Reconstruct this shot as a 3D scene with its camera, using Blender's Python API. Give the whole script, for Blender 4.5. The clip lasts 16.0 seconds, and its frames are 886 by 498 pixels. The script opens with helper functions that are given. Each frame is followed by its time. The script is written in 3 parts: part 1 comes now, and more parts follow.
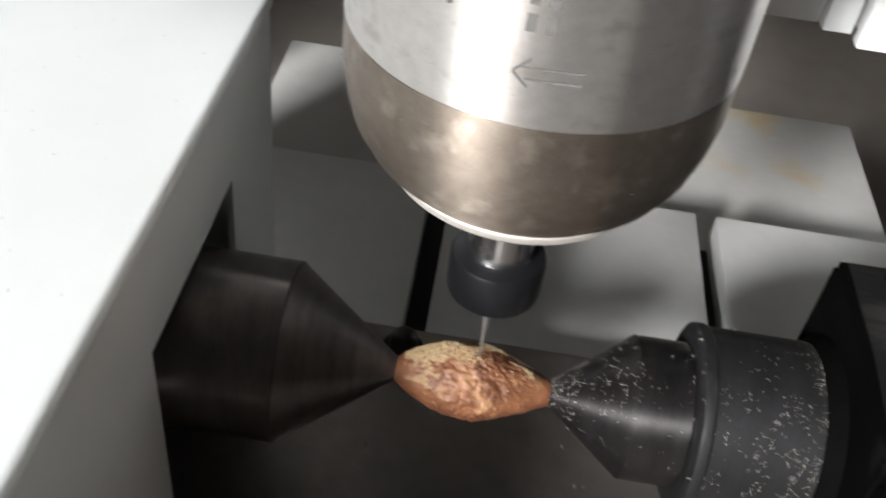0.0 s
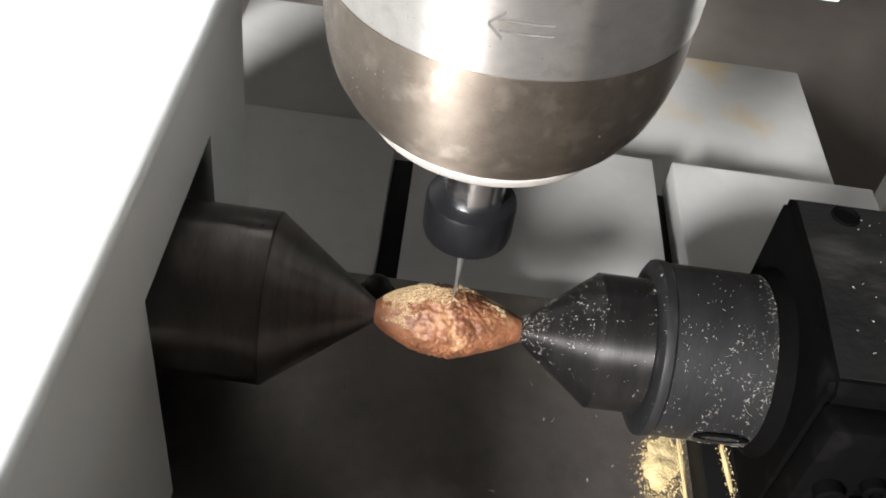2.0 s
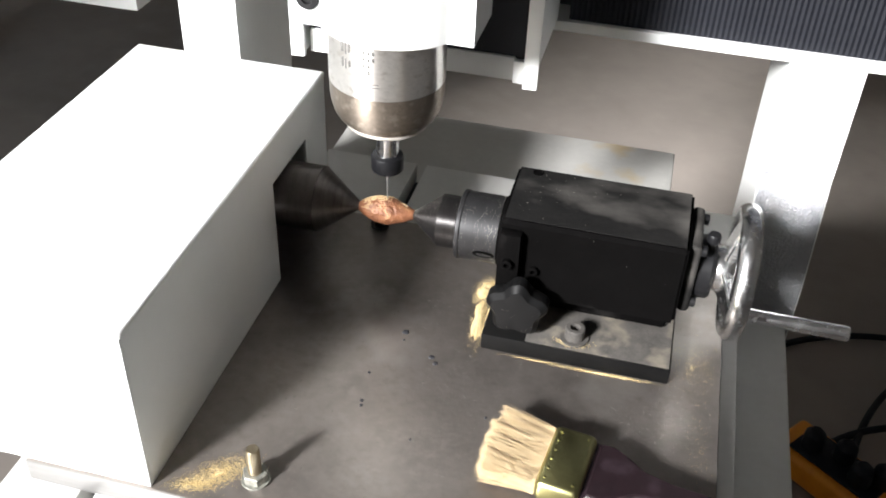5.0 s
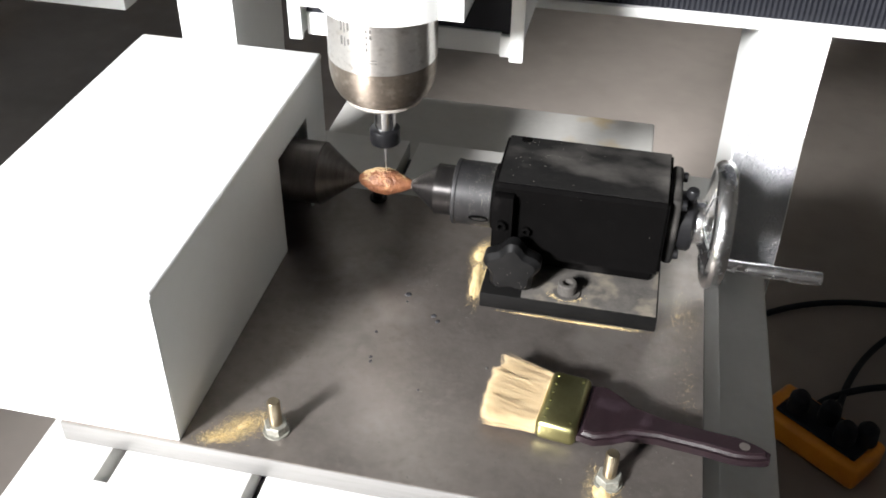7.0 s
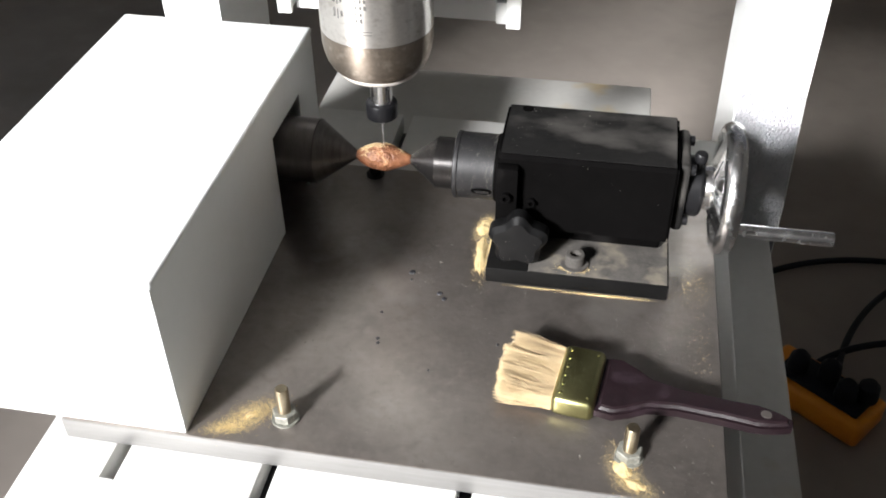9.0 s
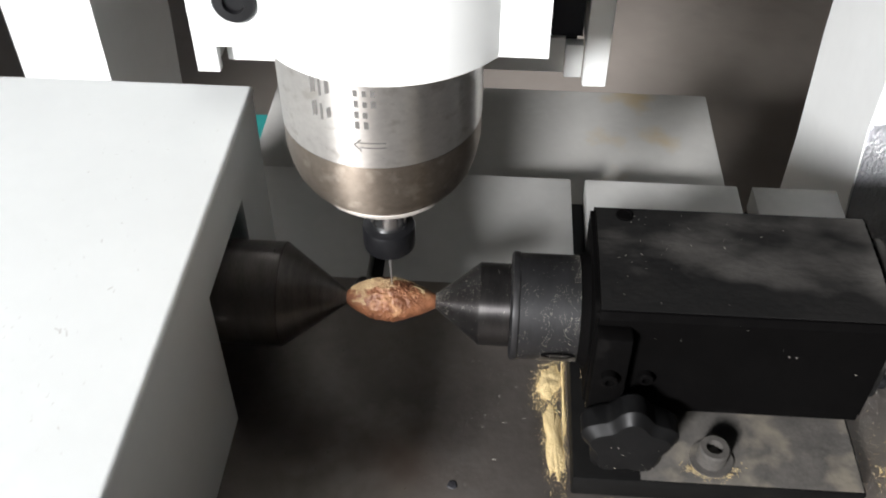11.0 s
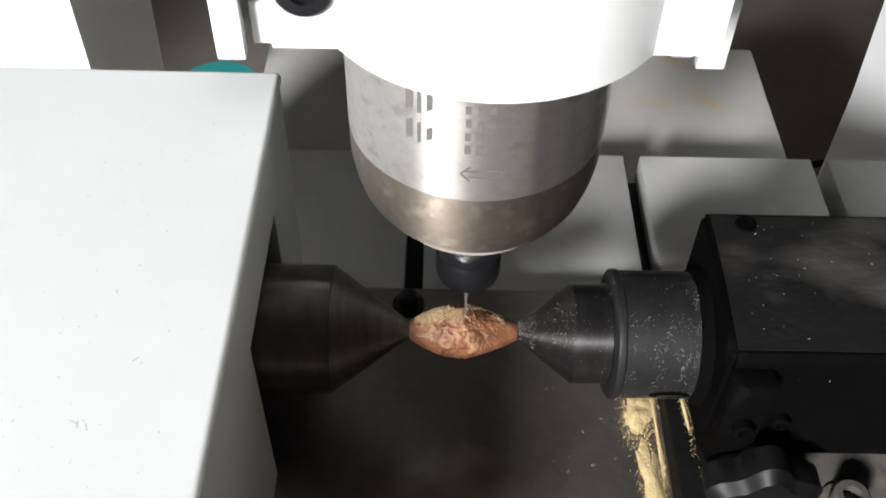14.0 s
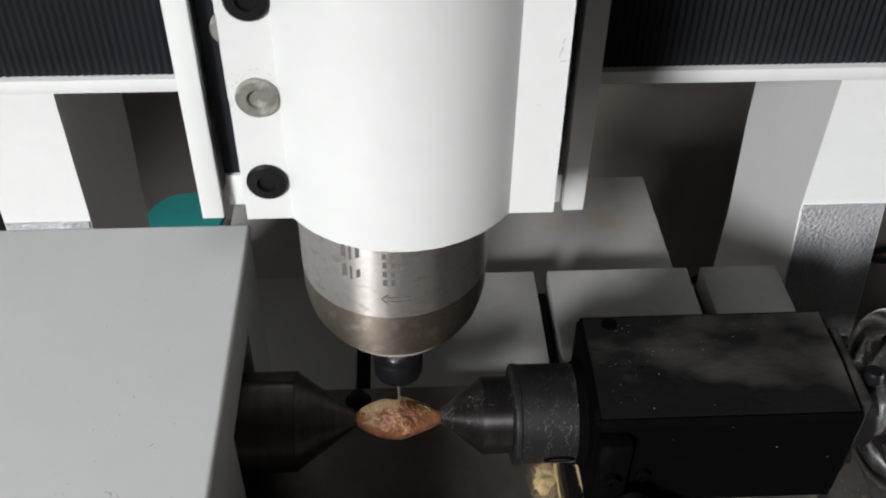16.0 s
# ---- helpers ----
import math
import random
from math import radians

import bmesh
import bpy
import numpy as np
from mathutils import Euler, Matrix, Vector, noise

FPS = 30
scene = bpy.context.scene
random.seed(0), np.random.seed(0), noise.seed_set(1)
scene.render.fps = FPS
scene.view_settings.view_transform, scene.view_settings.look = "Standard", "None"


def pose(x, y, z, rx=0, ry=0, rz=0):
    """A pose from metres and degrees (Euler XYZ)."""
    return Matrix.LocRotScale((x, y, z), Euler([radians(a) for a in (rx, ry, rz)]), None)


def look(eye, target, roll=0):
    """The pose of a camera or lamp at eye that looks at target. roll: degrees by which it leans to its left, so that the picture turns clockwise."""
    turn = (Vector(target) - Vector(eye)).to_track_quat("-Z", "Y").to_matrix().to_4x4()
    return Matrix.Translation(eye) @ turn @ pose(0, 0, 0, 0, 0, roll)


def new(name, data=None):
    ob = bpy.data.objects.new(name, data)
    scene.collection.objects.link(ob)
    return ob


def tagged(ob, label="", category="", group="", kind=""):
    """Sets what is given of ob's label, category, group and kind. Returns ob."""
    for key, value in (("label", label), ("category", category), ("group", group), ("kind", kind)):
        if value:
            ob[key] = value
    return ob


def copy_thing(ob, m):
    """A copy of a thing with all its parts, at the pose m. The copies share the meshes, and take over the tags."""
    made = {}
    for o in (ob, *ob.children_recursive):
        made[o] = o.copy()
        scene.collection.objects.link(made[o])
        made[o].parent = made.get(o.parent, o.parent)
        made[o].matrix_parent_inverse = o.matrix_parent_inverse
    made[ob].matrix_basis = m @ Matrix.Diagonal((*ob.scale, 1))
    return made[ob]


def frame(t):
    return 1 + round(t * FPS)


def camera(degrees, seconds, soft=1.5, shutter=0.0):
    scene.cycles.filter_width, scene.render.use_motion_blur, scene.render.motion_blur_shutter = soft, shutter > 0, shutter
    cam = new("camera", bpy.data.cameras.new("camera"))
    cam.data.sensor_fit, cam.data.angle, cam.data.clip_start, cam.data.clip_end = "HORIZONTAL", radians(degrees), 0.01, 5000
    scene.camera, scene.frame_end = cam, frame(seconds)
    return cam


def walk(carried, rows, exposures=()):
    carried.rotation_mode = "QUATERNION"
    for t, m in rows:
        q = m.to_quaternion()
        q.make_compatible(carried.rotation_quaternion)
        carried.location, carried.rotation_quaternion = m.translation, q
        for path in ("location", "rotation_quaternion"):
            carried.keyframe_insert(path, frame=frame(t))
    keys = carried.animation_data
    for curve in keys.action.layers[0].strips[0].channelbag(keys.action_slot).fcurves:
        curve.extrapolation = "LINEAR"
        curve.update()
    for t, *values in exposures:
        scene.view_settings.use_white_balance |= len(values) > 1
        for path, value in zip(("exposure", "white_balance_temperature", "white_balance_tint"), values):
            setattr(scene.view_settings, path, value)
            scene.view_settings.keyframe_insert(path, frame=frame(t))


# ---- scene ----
cam = camera(48.9, 16.0, soft=1.8, shutter=0.4)
PATH = [
    (0, (-0.00760, -0.16366, 0.24782), (-0.00964, -0.09069, 0.18166), 8.01),
    (0.5, (-0.00317, -0.16404, 0.25130), (0.00106, -0.09224, 0.18161), 10.16),
    (1, (-0.00858, -0.17383, 0.25435), (-0.00430, -0.10212, 0.18342), 10.37),
    (1.5, (-0.00976, -0.17347, 0.25392), (-0.00622, -0.10460, 0.18430), 10.27),
    (2, (-0.01178, -0.17495, 0.25400), (-0.00876, -0.10343, 0.18397), 9.29),
    (2.5, (-0.01155, -0.17680, 0.26305), (-0.00850, -0.10500, 0.19350), 9.8),
    (3, (-0.00426, -0.18975, 0.27965), (0.00045, -0.11679, 0.21111), 9.52),
    (3.5, (0.02910, -0.25190, 0.35010), (0.02920, -0.17700, 0.28385), 6.7),
    (4, (0.12770, -0.34130, 0.39315), (0.11380, -0.26715, 0.32755), 5.4),
    (4.5, (0.16330, -0.44660, 0.42145), (0.14375, -0.37095, 0.35905), 3.1),
    (5, (0.16210, -0.53450, 0.44480), (0.14450, -0.45665, 0.38455), 2.5),
    (7.5, (0.16490, -0.58275, 0.45380), (0.14900, -0.50510, 0.39280), 0.7),
    (8, (0.15940, -0.58160, 0.45280), (0.14450, -0.50410, 0.39140), 0.8),
    (8.5, (0.15275, -0.58610, 0.45075), (0.13830, -0.50855, 0.38925), 0.6),
    (9, (0.14915, -0.56935, 0.44415), (0.13480, -0.49290, 0.38135), -0.7),
    (9.5, (0.12850, -0.49565, 0.42855), (0.11510, -0.42140, 0.36295), -2.1),
    (10, (0.09605, -0.41885, 0.41035), (0.08400, -0.34550, 0.34340), -1.6),
    (12.5, (-0.00550, -0.21510, 0.33290), (-0.00180, -0.14930, 0.25770), 1.3),
    (13, (-0.01715, -0.21540, 0.32910), (-0.01660, -0.15160, 0.25215), 2.1),
    (13.5, (-0.02365, -0.21290, 0.33105), (-0.02275, -0.14860, 0.25450), 2.1),
    (14, (-0.01030, -0.21865, 0.34335), (-0.00965, -0.15170, 0.26910), 1.5),
    (14.5, (-0.01445, -0.23550, 0.36030), (-0.01160, -0.16660, 0.28785), 1.8),
    (15, (-0.00555, -0.25880, 0.38370), (-0.00410, -0.18840, 0.31265), 0.3),
    (15.5, (-0.00135, -0.27615, 0.40660), (0.00120, -0.20365, 0.33780), 1.2),
    (16, (0.00285, -0.29380, 0.42210), (0.00720, -0.21900, 0.35590), 0.8),
]
EXPOSURES = [(0.0, 0.74, 6300, 10), (1.5, 1.02, 6350, 10), (3.0, 1.2, 6350, 10), (3.5, 1.2, 6350, 10), (4.0, 0.92, 6350, 10), (4.5, 1.15, 6350, 10), (5.0, 1.5, 6350, 10), (8.0, 1.3, 6350, 10), (9.0, 1.28, 6350, 10), (10.0, 0.86, 6350, 10), (12.5, 0.63, 6200, 10), (13.5, 0.64, 6250, 10), (14.0, 0.64, 6300, 10), (14.5, 0.3, 6300, 10), (15.0, 0.02, 6300, 10), (15.5, -0.4, 6300, 10), (16.0, -0.38, 6300, 10)]
walk(cam, [(t, look(eye, target, roll)) for t, eye, target, roll in PATH], EXPOSURES)

# ---- light: low daylight through the wide shop door ----
SUN_WAY = Vector((0.47, 0.86, -0.50)).normalized()
world = bpy.data.worlds.new("daylight")
scene.world = world
world.use_nodes = True
wn = world.node_tree.nodes
sky = wn.new("ShaderNodeTexSky")
sky.sky_type = "NISHITA"
sky.sun_disc = False
sky.sun_elevation = math.asin(-SUN_WAY.z)
sky.sun_rotation = math.atan2(-SUN_WAY.x, -SUN_WAY.y)
world.node_tree.links.new(sky.outputs[0], wn["Background"].inputs[0])
wn["Background"].inputs[1].default_value = 0.07
sun = new("sun", bpy.data.lights.new("sun", "SUN"))
sun.data.energy, sun.data.angle, sun.data.color = 4.7, radians(9), (1.0, 0.98, 0.96)
sun.matrix_world = look((-1, -2, 2), Vector((-1, -2, 2)) + SUN_WAY)
door_light = new("door_daylight", bpy.data.lights.new("door_daylight", "AREA"))
door_light.data.shape, door_light.data.size, door_light.data.size_y = "RECTANGLE", 1.4, 2.3
door_light.data.energy, door_light.data.color = 9, (0.78, 0.89, 1.0)
door_light.matrix_world = look((-1.53, -2.38, 0.6), (-1.2, 0, 0.3))


# ---- materials ----
def mat(name, c1, c2=None, rough=0.5, metal=0.0, scale=40, bump=0.0, bscale=300, c3=None, spots=0.62, stretch=(1, 1, 1), rvar=0.1, coat=0.0, aniso=0.0, spec=0.5, bdist=0.6, turn="Z", drift=None):
    """Principled surface with coarse and fine variation; c3 is a colour of scattered stains."""
    m = bpy.data.materials.new(name)
    m.use_nodes = True
    n, l = m.node_tree.nodes, m.node_tree.links
    p = n["Principled BSDF"]
    p.inputs["Metallic"].default_value = metal
    p.inputs["Coat Weight"].default_value = coat
    p.inputs["Anisotropic"].default_value = aniso
    p.inputs["Specular IOR Level"].default_value = spec
    if aniso:
        tg = n.new("ShaderNodeTangent")
        tg.direction_type, tg.axis = "RADIAL", turn
        l.new(tg.outputs[0], p.inputs["Tangent"])
        p.inputs["Anisotropic Rotation"].default_value = 0.25
    tc = n.new("ShaderNodeTexCoord")
    mp = n.new("ShaderNodeMapping")
    mp.inputs["Scale"].default_value = stretch
    l.new(tc.outputs["Object"], mp.inputs[0])

    def nz(s, d=4.0):
        t = n.new("ShaderNodeTexNoise")
        t.inputs["Scale"].default_value, t.inputs["Detail"].default_value = s, d
        l.new(mp.outputs[0], t.inputs["Vector"])
        return t.outputs["Fac"]

    def ramp(f, a, b):
        r = n.new("ShaderNodeMapRange")
        r.inputs["From Min"].default_value, r.inputs["From Max"].default_value = a, b
        l.new(f, r.inputs["Value"])
        return r.outputs[0]

    def mix(f, a, b):
        x = n.new("ShaderNodeMix")
        x.data_type = "RGBA"
        l.new(f, x.inputs["Factor"])
        for sock, v in ((x.inputs[6], a), (x.inputs[7], b)):
            if isinstance(v, tuple):
                sock.default_value = (*v, 1)
            else:
                l.new(v, sock)
        return x.outputs[2]

    c2 = c2 or tuple(v * 0.8 for v in c1)
    col = mix(ramp(nz(scale), 0.35, 0.65), c1, c2)
    fine = mix(ramp(nz(scale * 9), 0.3, 0.75), col, mix(ramp(nz(scale * 7), 0.2, 0.8), c2, c1))
    if c3:
        where = nz(scale * 0.45, 6)
        if drift:
            # stains grow thicker along x, from drift[0] to drift[1] metres
            sx, gr, ad = n.new("ShaderNodeSeparateXYZ"), n.new("ShaderNodeMapRange"), n.new("ShaderNodeMath")
            l.new(tc.outputs["Object"], sx.inputs[0])
            gr.inputs["From Min"].default_value, gr.inputs["From Max"].default_value = drift
            gr.inputs["To Min"].default_value, gr.inputs["To Max"].default_value = -0.13, 0.05
            l.new(sx.outputs["X"], gr.inputs["Value"])
            l.new(gr.outputs[0], ad.inputs[0])
            l.new(where, ad.inputs[1])
            where = ad.outputs[0]
        fine = mix(ramp(where, spots, spots + (0.3 if drift else 0.12)), fine, c3)
    l.new(fine, p.inputs["Base Color"])
    rr = n.new("ShaderNodeMapRange")
    rr.inputs["To Min"].default_value, rr.inputs["To Max"].default_value = max(0.03, rough - rvar), min(1, rough + rvar)
    l.new(nz(scale * 3), rr.inputs["Value"])
    l.new(rr.outputs[0], p.inputs["Roughness"])
    if bump:
        b = n.new("ShaderNodeBump")
        b.inputs["Strength"].default_value, b.inputs["Distance"].default_value = bump, bdist * 0.001
        l.new(nz(bscale, 5), b.inputs["Height"])
        l.new(b.outputs[0], p.inputs["Normal"])
    return m


M_WHITE = mat("white_powder_coat", (0.80, 0.82, 0.81), (0.76, 0.78, 0.77), 0.42, scale=14, bump=0.06, bscale=900)
M_WHITE_GANTRY = mat("white_gantry_paint", (0.80, 0.81, 0.80), (0.75, 0.76, 0.75), 0.35, scale=12, bump=0.05, bscale=700)
M_HAMMER = mat("hammered_grey_paint", (0.66, 0.67, 0.70), (0.56, 0.57, 0.60), 0.18, 0.5, scale=30, bump=0.9, bscale=420, bdist=2.8)
M_TABLE = mat("pale_table_paint", (0.64, 0.635, 0.615), (0.56, 0.555, 0.535), 0.5, scale=18, bump=0.08, c3=(0.42, 0.36, 0.24), spots=0.66)
M_BED = mat("stained_bed_paint", (0.52, 0.512, 0.49), (0.45, 0.443, 0.422), 0.5, scale=22, bump=0.08, c3=(0.50, 0.35, 0.12), spots=0.60)
M_PLATE = mat("scuffed_steel_plate", (0.315, 0.284, 0.260), (0.192, 0.171, 0.156), 0.37, 0.78, scale=17, bump=0.2, c3=(0.40, 0.37, 0.34), spots=0.58)
M_PLATE_EDGE = mat("plate_edge", (0.30, 0.295, 0.29), (0.23, 0.225, 0.22), 0.5, 0.6, scale=40, stretch=(0.2, 1, 6), bump=0.1)
M_STEEL = mat("brushed_steel", (0.78, 0.75, 0.715), (0.66, 0.63, 0.60), 0.34, 0.94, scale=320, stretch=(1, 1, 1.4), bump=0.03, bscale=900, rvar=0.04, aniso=0.9, c3=(0.58, 0.545, 0.505), spots=0.56)
M_STEEL_DULL = mat("dull_turned_steel", (0.34, 0.288, 0.24), (0.25, 0.21, 0.173), 0.42, 0.93, scale=340, bump=0.04, bscale=900, c3=(0.42, 0.36, 0.30), spots=0.55, aniso=0.85, rvar=0.04)
M_SCREW = mat("dusty_grey_screw", (0.33, 0.33, 0.29), (0.20, 0.20, 0.18), 0.55, 0.5, scale=300, bump=0.5, bscale=900, c3=(0.50, 0.49, 0.42), spots=0.55)
M_RIM = mat("bright_rim_steel", (0.66, 0.62, 0.57), (0.54, 0.50, 0.46), 0.6, 0.6, scale=50, bump=0.05)
M_BLACK_STEEL = mat("blackened_steel", (0.052, 0.049, 0.048), (0.030, 0.028, 0.028), 0.4, 0.8, scale=50, stretch=(5, 1, 1), bump=0.06, aniso=0.8, turn="X")
M_COLLAR = mat("black_steel_collar", (0.026, 0.0255, 0.027), (0.015, 0.0148, 0.0155), 0.5, 0.5, scale=60, stretch=(3, 1, 1), bump=0.12, c3=(0.055, 0.053, 0.052), spots=0.6)
M_CHUCK = mat("dark_turned_steel", (0.125, 0.112, 0.104), (0.08, 0.071, 0.065), 0.33, 0.85, scale=50, stretch=(4, 1, 1), bump=0.06, aniso=0.6, turn="X")
M_CONE = mat("turned_grey_steel", (0.23, 0.21, 0.195), (0.14, 0.127, 0.118), 0.34, 0.9, scale=60, stretch=(6, 1, 1), bump=0.08, bscale=400, aniso=0.6, turn="X")
M_BLACK = mat("black_oxide_casting", (0.0030, 0.0028, 0.0028), (0.0018, 0.0017, 0.0017), 0.75, 0.0, scale=45, bump=0.4, bscale=300, c3=(0.014, 0.0132, 0.0128), spots=0.62, spec=0.02)
M_DUSTY = mat("dusty_dark_foot", (0.085, 0.078, 0.070), (0.042, 0.039, 0.036), 0.75, 0.0, scale=90, bump=0.4, c3=(0.15, 0.132, 0.105), spots=0.52)
M_TAILTOP = mat("dust_patched_black", (0.011, 0.0105, 0.010), (0.005, 0.005, 0.005), 0.7, 0.0, scale=62, bump=0.5, bscale=500, c3=(0.088, 0.083, 0.077), spots=0.46, stretch=(0.6, 1, 1), spec=0.15, drift=(0.09, 0.20))
M_DARKFOOT = mat("dark_foot_steel", (0.007, 0.0068, 0.0066), (0.004, 0.004, 0.004), 0.6, 0.0, scale=50, bump=0.2, spec=0.08)
M_NUT = mat("black_nut", (0.010, 0.010, 0.011), (0.006, 0.006, 0.007), 0.36, 0.0, scale=60, bump=0.05, spec=0.3)
M_KNOB = mat("black_plastic", (0.006, 0.006, 0.0062), (0.004, 0.004, 0.0042), 0.48, 0.0, scale=50, bump=0.1, spec=0.2, c3=(0.02, 0.019, 0.018), spots=0.66)
M_CHROME = mat("polished_chrome", (0.90, 0.90, 0.90), (0.82, 0.82, 0.83), 0.24, 1.0, scale=60, rvar=0.12, bump=0.06, bscale=120)
M_RUBBER = mat("black_bellows", (0.007, 0.008, 0.012), (0.010, 0.011, 0.016), 0.6, scale=30, bump=0.1, spec=0.3)
# near-black: shade inside slots and housings put into colour; also the grit's colour
M_DARK = mat("inside_shade_and_grit", (0.03, 0.03, 0.035), (0.02, 0.02, 0.024), 0.6, scale=20)
M_NUTSHELL = mat("carved_pit", (0.24, 0.098, 0.044), (0.10, 0.036, 0.016), 0.55, scale=190, bump=0.6, bscale=620, c3=(0.41, 0.228, 0.115), spots=0.575, rvar=0.15)
M_DUST = mat("pale_wood_dust", (0.66, 0.52, 0.28), (0.50, 0.375, 0.18), 0.95, scale=160, bump=0.8, bscale=900)
M_PITDUST = mat("tan_pit_dust", (0.66, 0.53, 0.32), (0.46, 0.33, 0.18), 0.95, scale=160, bump=0.8, bscale=900)
M_FLECK = mat("pale_chips", (0.30, 0.285, 0.25), (0.13, 0.12, 0.105), 0.9, scale=300)
M_SHAVING = mat("bright_shavings", (0.62, 0.585, 0.51), (0.27, 0.25, 0.215), 0.85, scale=260)
M_BRISTLE = mat("bristle", (0.54, 0.42, 0.25), (0.37, 0.265, 0.135), 0.75, scale=260, stretch=(0.12, 1, 1), c3=(0.22, 0.15, 0.078), spots=0.56)
M_FERRULE = mat("brass_ferrule", (0.44, 0.425, 0.21), (0.34, 0.325, 0.15), 0.34, 1.0, scale=40, bump=0.15)
M_HANDLE = mat("maroon_varnish", (0.0125, 0.0050, 0.0072), (0.0070, 0.0030, 0.0045), 0.48, scale=110, bump=0.4, coat=0.02, c3=(0.024, 0.014, 0.019), spots=0.6)
M_BRASS = mat("dull_zinc", (0.50, 0.43, 0.31), (0.36, 0.30, 0.21), 0.36, 1.0, scale=80, bump=0.2)
M_FLOOR = mat("worn_concrete", (0.33, 0.292, 0.262), (0.25, 0.22, 0.198), 0.6, scale=2.2, bump=0.2, bscale=60, c3=(0.19, 0.168, 0.15), spots=0.55)
M_WALL = mat("plaster", (0.50, 0.475, 0.445), (0.43, 0.41, 0.385), 0.8, scale=2, bump=0.1, bscale=80)
M_ORANGE = mat("orange_plastic", (0.90, 0.34, 0.02), (0.78, 0.26, 0.014), 0.4, scale=20)
M_TEAL = mat("teal_plastic", (0.05, 0.42, 0.40), (0.04, 0.34, 0.33), 0.4, scale=20)
M_INK = mat("grey_ink", (0.11, 0.105, 0.10), (0.17, 0.163, 0.155), 0.7, 0.0, scale=200, spec=0.1)
M_TOOL = mat("carbide", (0.27, 0.26, 0.25), (0.2, 0.195, 0.19), 0.45, 0.7, scale=300)

MM = 0.001


# ---- mesh helpers, all in millimetres ----
def box(bm, x0, x1, y0, y1, z0, z1, bev=0.0, seg=2):
    r = bmesh.ops.create_cube(bm, size=1.0)
    vs = r["verts"]
    for v in vs:
        v.co = Vector((x0 + (v.co.x + 0.5) * (x1 - x0), y0 + (v.co.y + 0.5) * (y1 - y0), z0 + (v.co.z + 0.5) * (z1 - z0)))
    if bev:
        es = {e for v in vs for e in v.link_edges}
        bmesh.ops.bevel(bm, geom=list(es), offset=bev, segments=seg, profile=0.5, affect="EDGES")
    return bm


AXES = {"x": Matrix(((0, 0, 1), (1, 0, 0), (0, 1, 0))), "y": Matrix(((0, 1, 0), (0, 0, 1), (1, 0, 0))), "z": Matrix.Identity(3)}


def lathe(bm, prof, at=(0, 0, 0), axis="z", seg=48, wob=None):
    """Turns the profile [(radius, height), ...] about an axis through at."""
    m, at, rings = AXES[axis], Vector(at), []
    for r, h in prof:
        if r <= 1e-6:
            rings.append([bm.verts.new(at + m @ Vector((0, 0, h)))])
            continue
        ring = []
        for i in range(seg):
            a = 2 * math.pi * i / seg
            q = r * (wob(a, h) if wob else 1.0)
            ring.append(bm.verts.new(at + m @ Vector((q * math.cos(a), q * math.sin(a), h))))
        rings.append(ring)
    for a, b in zip(rings, rings[1:]):
        for i in range(seg):
            j = (i + 1) % seg
            if len(a) == 1 and len(b) == 1:
                continue
            if len(a) == 1:
                bm.faces.new((a[0], b[i], b[j]))
            elif len(b) == 1:
                bm.faces.new((a[i], b[0], a[j]))
            else:
                bm.faces.new((a[i], b[i], b[j], a[j]))
    if len(rings[0]) > 1:
        bm.faces.new(rings[0])
    if len(rings[-1]) > 1:
        bm.faces.new(rings[-1])
    bmesh.ops.recalc_face_normals(bm, faces=bm.faces)
    return bm


def torus(bm, R, r, at, axis="x", seg=64, rs=16, sx=1.0):
    m, at, rings = AXES[axis], Vector(at), []
    for i in range(seg):
        a = 2 * math.pi * i / seg
        rings.append([bm.verts.new(at + m @ Vector(((R + r * math.cos(b)) * math.cos(a), (R + r * math.cos(b)) * math.sin(a), sx * r * math.sin(b)))) for b in [2 * math.pi * k / rs for k in range(rs)]])
    for i in range(seg):
        p, q = rings[i], rings[(i + 1) % seg]
        for k in range(rs):
            bm.faces.new((p[k], q[k], q[(k + 1) % rs], p[(k + 1) % rs]))
    bmesh.ops.recalc_face_normals(bm, faces=bm.faces)
    return bm


def prism(bm, pts, z0, z1, m=None):
    """A prism over the outline pts in the plane z, turned by m."""
    m = m or Matrix.Identity(4)
    lo = [bm.verts.new(m @ Vector((x, y, z0))) for x, y in pts]
    hi = [bm.verts.new(m @ Vector((x, y, z1))) for x, y in pts]
    n = len(pts)
    bm.faces.new(lo[::-1])
    bm.faces.new(hi)
    for i in range(n):
        bm.faces.new((lo[i], lo[(i + 1) % n], hi[(i + 1) % n], hi[i]))
    bmesh.ops.recalc_face_normals(bm, faces=bm.faces)
    return bm


def part(name, bm, material, parent=None, label="", smooth=35):
    """Links a bmesh as one mesh object, under a thing or a part."""
    me = bpy.data.meshes.new(name)
    for v in bm.verts:
        v.co *= MM
    bm.to_mesh(me)
    bm.free()
    me.materials.append(material)
    if smooth:
        me.shade_smooth()
        me.set_sharp_from_angle(angle=radians(smooth))
    ob = new(name, me)
    if parent:
        ob.parent = parent
    return tagged(ob, label=label)


def thing(name, label, category, group="", kind=""):
    return tagged(new(name), label, category, group, kind)


def B():
    return bmesh.new()


